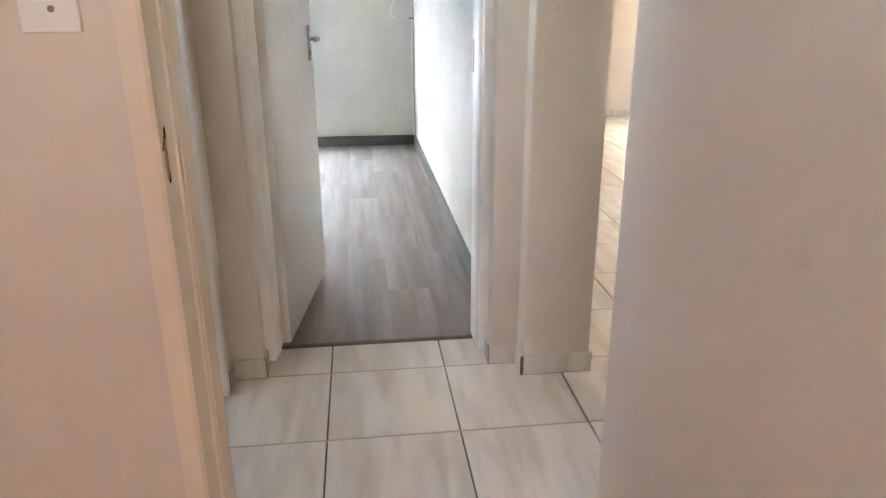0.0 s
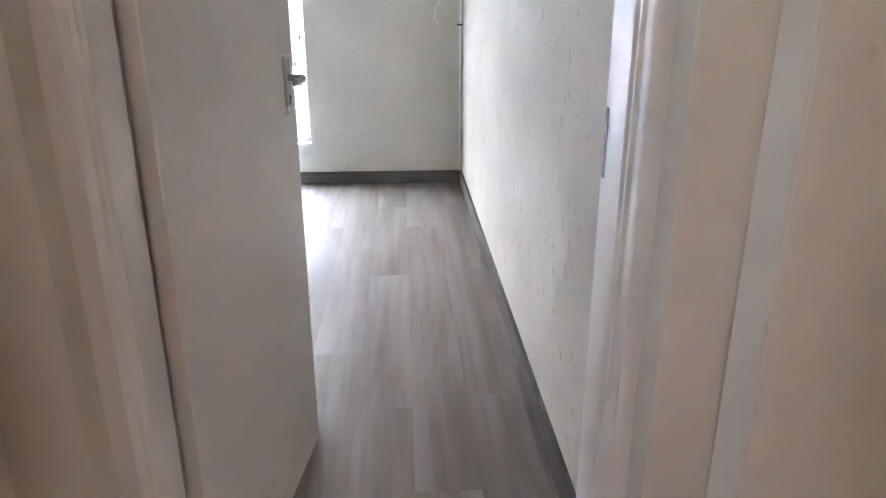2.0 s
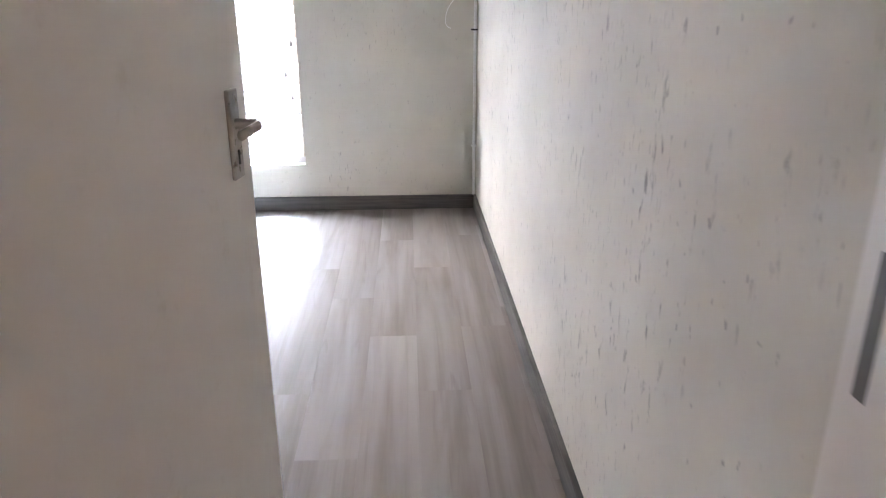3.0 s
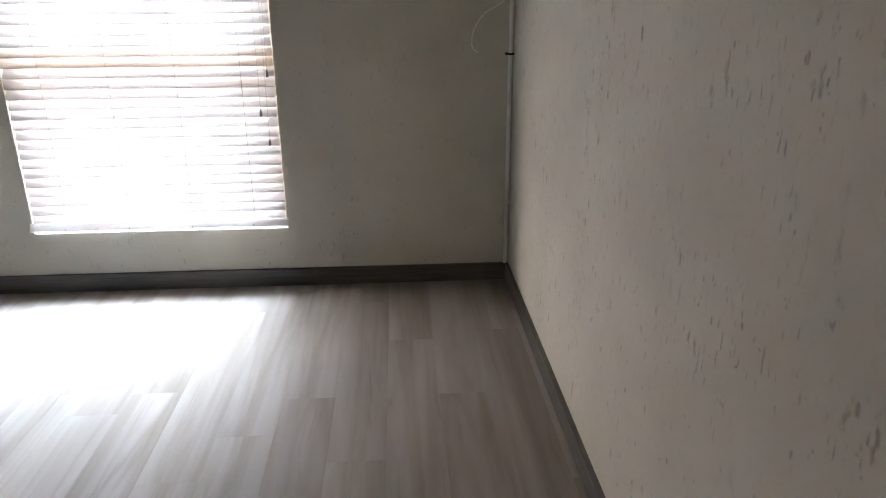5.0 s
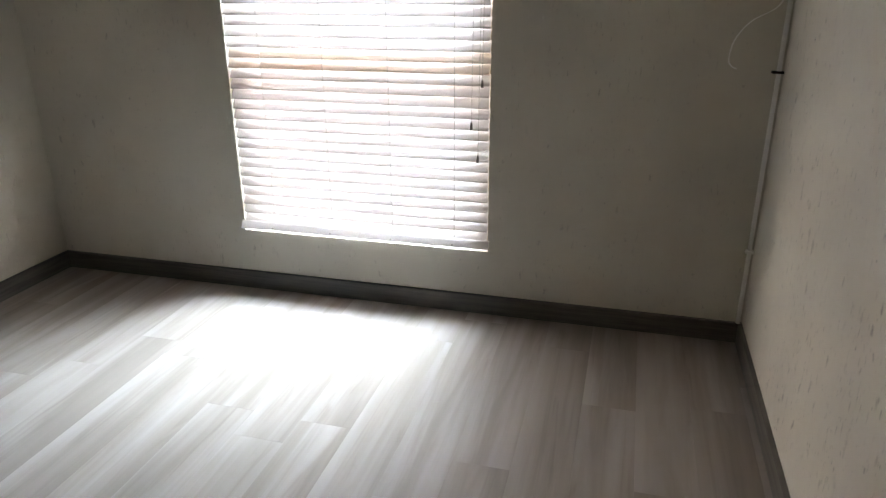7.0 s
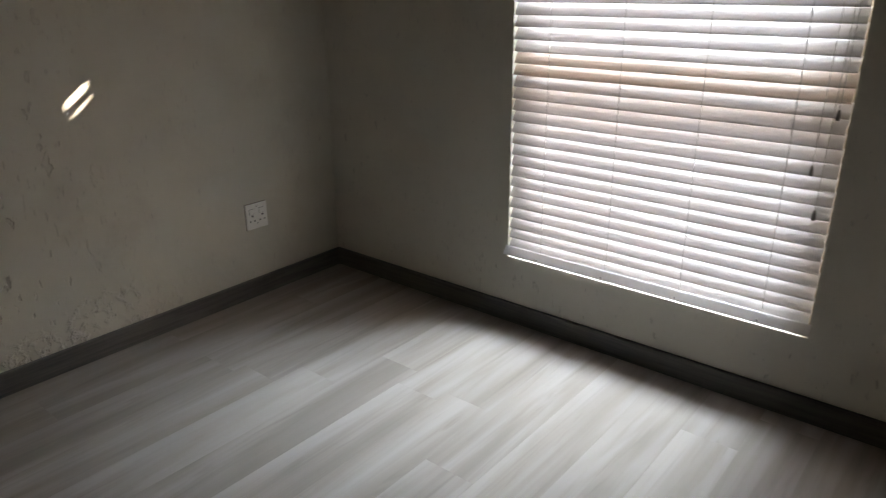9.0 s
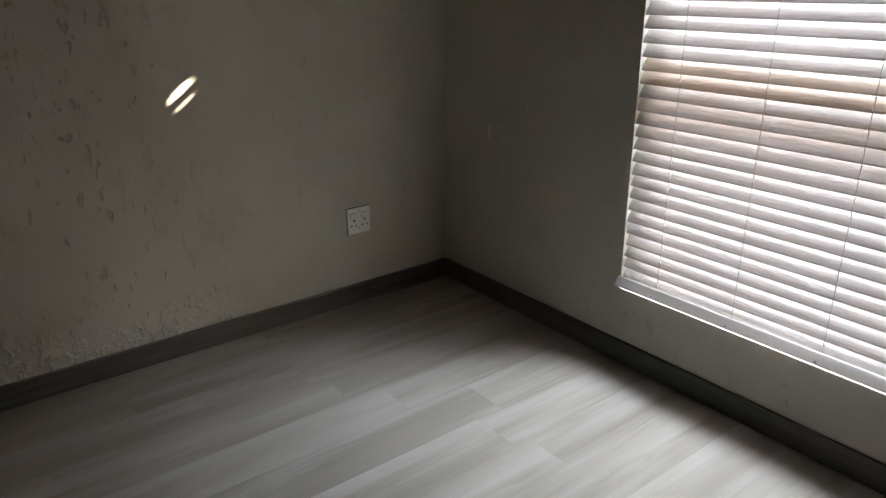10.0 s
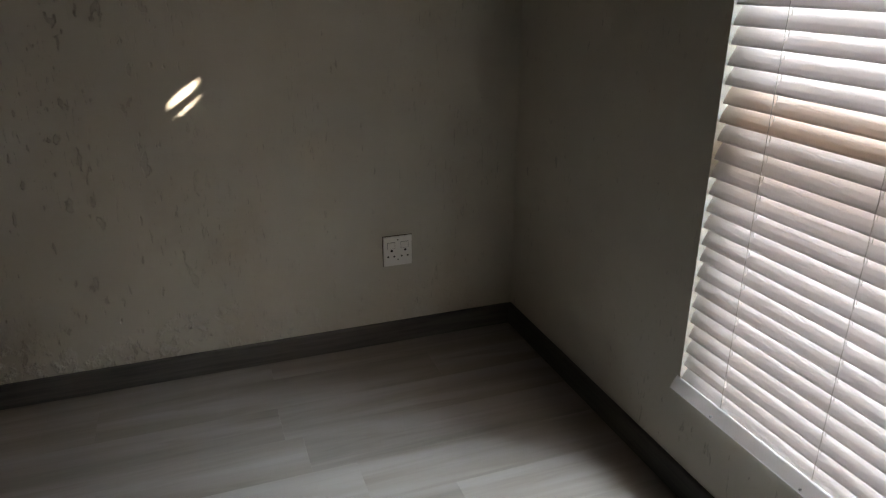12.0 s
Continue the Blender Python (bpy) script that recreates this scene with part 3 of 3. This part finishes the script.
part("headrail", block(-h2 + 0.004, -0.03, 1.775, h2 - 0.004, 0.03, 1.82, 0.003), M_PLASTIC, blind2)
for lx in (-0.5, -0.17, 0.17, 0.5):
    part("ladder_cord", tube([(lx, -0.027, 0.02), (lx, -0.027, 0.9), (lx, -0.027, 1.78)], 0.0015, 5), M_CORD, blind2)

# ---- bedroom: socket, conduit, cable ----
sock = thing("wall_socket", "white plastic double wall socket with switches, above the skirting", "socket", (BX0, 3.553, 0.405), 0)
# dark backing: edge dirt, and the plate's gap shadow put into colour
part("wall_gap", block(0, -0.0612, -0.0642, 0.0018, 0.0612, 0.0642, 0.0005, 1), M_GROUT, sock, "dark edge for the dirt and shadow gap round the plate")
sp = part("plate", block(0.001, -0.059, -0.062, 0.010, 0.059, 0.062, 0.003, 2), M_PLASTIC, sock)
for y in (-0.028, 0.028):
    # flat grey plate; its colour gives the shadow gap round the rocker
    part("switch_gap_plate", block(0.0098, y - 0.0165, 0.012, 0.0106, y + 0.0165, 0.039, 0.0004, 1), M_TASSEL, sp, "grey plate coloured as the shadow gap round the switch")
    part("switch_rocker", prism([(0.0102, y - 0.0148), (0.0102, y + 0.0148), (0.0128, y + 0.0148), (0.0142, y - 0.0148)], 0.0140, 0.0372, "z"), M_PLASTIC, sp)
    part("earth_hole", disc(0.010, y + 0.002, 0.003, 0.0050, 0.0016, "x", 14), M_DARK, sp)
    for d in (-0.0125, 0.0125):
        part("pin_hole", disc(0.010, y + d, -0.022, 0.0040, 0.0016, "x", 12), M_DARK, sp)
for z in (0.048, -0.036):
    part("screw", disc(0.010, 0, z, 0.0032, 0.0016, "x", 12), M_TASSEL, sp)

cond = thing("conduit", "white plastic cable conduit running up the bedroom corner", "conduit", (0.487, 4.052, 0.093))
part("pipe", disc(0, 0, (H - 0.1) / 2, 0.009, H - 0.1, "z", 14), M_PVC, cond)
for z in (0.32, 1.75):
    part("saddle", block(-0.016, -0.0115, z, 0.0165, 0.0125, z + 0.014, 0.003, 1), M_PVC, cond)
part("saddle", block(-0.024, -0.0125, 1.043, 0.0165, 0.0125, 1.052, 0.001, 1), M_DARK, cond, "dark metal clip")
cab = thing("loose_cable", "thin white cable hanging in a loose loop from the conduit", "cable", (0.487, 4.052, 1.45))
part("cable", tube([(-0.006, 0.0, 0.06), (-0.012, -0.012, 0.0), (-0.04, -0.02, -0.075), (-0.124, -0.02, -0.128), (-0.172, -0.018, -0.195), (-0.183, -0.014, -0.265),
                    (-0.168, -0.008, -0.292), (-0.15, -0.003, -0.300)], 0.0028, 7), M_PVC, cab)

# ---- passage: light switch ----
sw = thing("light_switch", "white plastic light switch plate beside the door frame", "light switch", (-0.424, -1.50, 1.317))
sp = part("plate", block(-0.038, -0.009, -0.060, 0.038, 0, 0.060, 0.003, 2), M_PLASTIC, sw)
part("switch_rocker", block(-0.012, -0.014, -0.012, 0.012, -0.0085, 0.028, 0.002, 1), M_PLASTIC, sp)
part("screw", disc(0.004, -0.0092, -0.030, 0.0045, 0.0016, "y", 12), M_TASSEL, sp)

# ---- outside, beyond the windows ----
setting("garden_wall", [(-9, 8.2, -0.16, 12, 8.42, 1.75)], M_OUT, "plain plastered boundary wall in the yard", "wall")
# unseen added blocker: shades the bedroom window from low sun but for a chink
NX, NZ = 4.845, 5.98
setting("neighbour_house", [(1.6, 9.36, -0.16, 13.0, 14.0, NZ - 0.2), (1.6, 9.3, -0.16, NX - 0.065, 9.36, NZ + 0.9), (NX + 0.075, 9.3, -0.16, 13.0, 9.36, NZ + 0.9),
                            (NX - 0.065, 9.3, -0.16, NX + 0.075, 9.36, NZ)], M_OUT, "added unseen block with a notched top that shapes the sun", "house")
setting("threshold", [(-0.399, -0.011, -0.011, 0.429, 0.013, 0.004)], M_STRIP, "dark threshold strip between tile and laminate", "threshold", 0.003)


# ---- floors, piece by piece ----
def slab_mesh(name, w, l, h, ch, material):
    """A thin rectangular piece with a chamfered top edge, its corner at the origin."""
    bm = bmesh.new()
    rows = []
    for z, i in ((0, 0), (h - ch, 0), (h, ch)):
        rows.append([bm.verts.new(p) for p in ((i, i, z), (w - i, i, z), (w - i, l - i, z), (i, l - i, z))])
    for a, b in zip(rows, rows[1:]):
        for j in range(4):
            bm.faces.new((a[j], a[(j + 1) % 4], b[(j + 1) % 4], b[j]))
    bm.faces.new(rows[-1])
    return mesh_of(name, bm, material)


made = {}


def lay(name, parent, x0, y0, x1, y1, h, ch, material, z=-0.011):
    key = (name, round(x1 - x0, 4), round(y1 - y0, 4))
    if key not in made:
        made[key] = slab_mesh(name, x1 - x0, y1 - y0, h, ch, material)
    ob = new(name, made[key])
    ob.parent, ob.location = parent, (x0, y0, z)
    return ob


floor_t = tagged(new("floor_tiled"), "cream marbled ceramic floor tiles with dark joints", "floor", kind="structure")
TP, G, GR = 0.4215, 0.0028, 0.0045
for j in range(-11, 14):
    y = -0.228 + j * TP
    x0, x1 = (-0.66, 0.68) if -1.6 < y < -0.1 else (-1.34, 1.34) if y < -1.6 else (0.79, 0.80)
    part("grout_line", block(x0, y - 0.0046, -0.0105, 5.19 if y > -1.25 else x1, y + 0.0046, -0.0014), M_PALEGROUT, floor_t)
for i in range(-7, 12):
    for j in range(-11, 14):
        x0, y0 = 0.258 + i * TP, -0.228 + j * TP
        x1, y1 = x0 + TP, y0 + TP
        if y0 < -1.6 and (x1 < -1.4 or x0 > 1.4) or x0 < -2.4 and y0 > -0.3:
            continue
        if j >= 0 and x0 < 0.43:
            if j == 0 and -0.6 < x0 < 0.43:
                y1 = -0.010
            else:
                continue
        if x0 < 0.60 and y0 > 0.1:
            continue
        if x0 < 0.43 < x1 and j == 0:
            x1 = 0.431
        lay("floor_tile", floor_t, x0 + G, y0 + GR, x1 - G, y1 - GR, 0.011, 0.0012, M_TILE)

floor_l = tagged(new("floor_laminate"), "grey oak laminate planks, satin, running towards the window", "floor", kind="structure")
PW, PL = 0.193, 1.22
ends = {-2.77: 2.407, -2.58: 3.0, 0.08: 2.97, -0.11: 3.41, -0.69: 2.75, -1.66: 3.412, -1.46: 3.065}
rng = random.Random(11)
x = -0.112 - PW * 15
while x < BX1:
    a, b = max(x, BX0), min(x + PW, BX1)
    if b > a:
        first = next((v for kx, v in ends.items() if abs(kx - x) < 0.05), rng.uniform(0.3, 3.6))
        y = first - PL * 4
        while y < BY1 - 0.004:
            c, d = max(y, 0.013), min(y + PL, BY1 - 0.004)
            if d > c + 0.01:
                lay("laminate_plank", floor_l, a + 0.0001, c + 0.0001, b - 0.0001, d - 0.0001, 0.011, 0.00015, M_LAM)
            y += PL
    x += PW

tiles_b = tagged(new("wall_tiling_bathroom"), "pale blue glazed wall tiles with dark grey joints", "wall tiles", kind="structure")
part("grout", block(-2.345, -0.2325, 0.0, -0.652, -0.2278, 2.2), M_GREYGROUT, tiles_b)
for i in range(7):
    for j in range(6):
        x1 = -0.572 - i * 0.25
        z0 = 0.142 + (j - 1) * 0.3883
        a, b = max(x1 - 0.25 + 0.0025, -2.34), min(x1 - 0.0025, -0.653)
        lo, hi = max(z0 + 0.0025, 0.002), z0 + 0.3883 - 0.0025
        part("wall_tile", block(a, -0.2385, lo, b, -0.2326, hi, 0.0012, 1), M_BTILE, tiles_b)
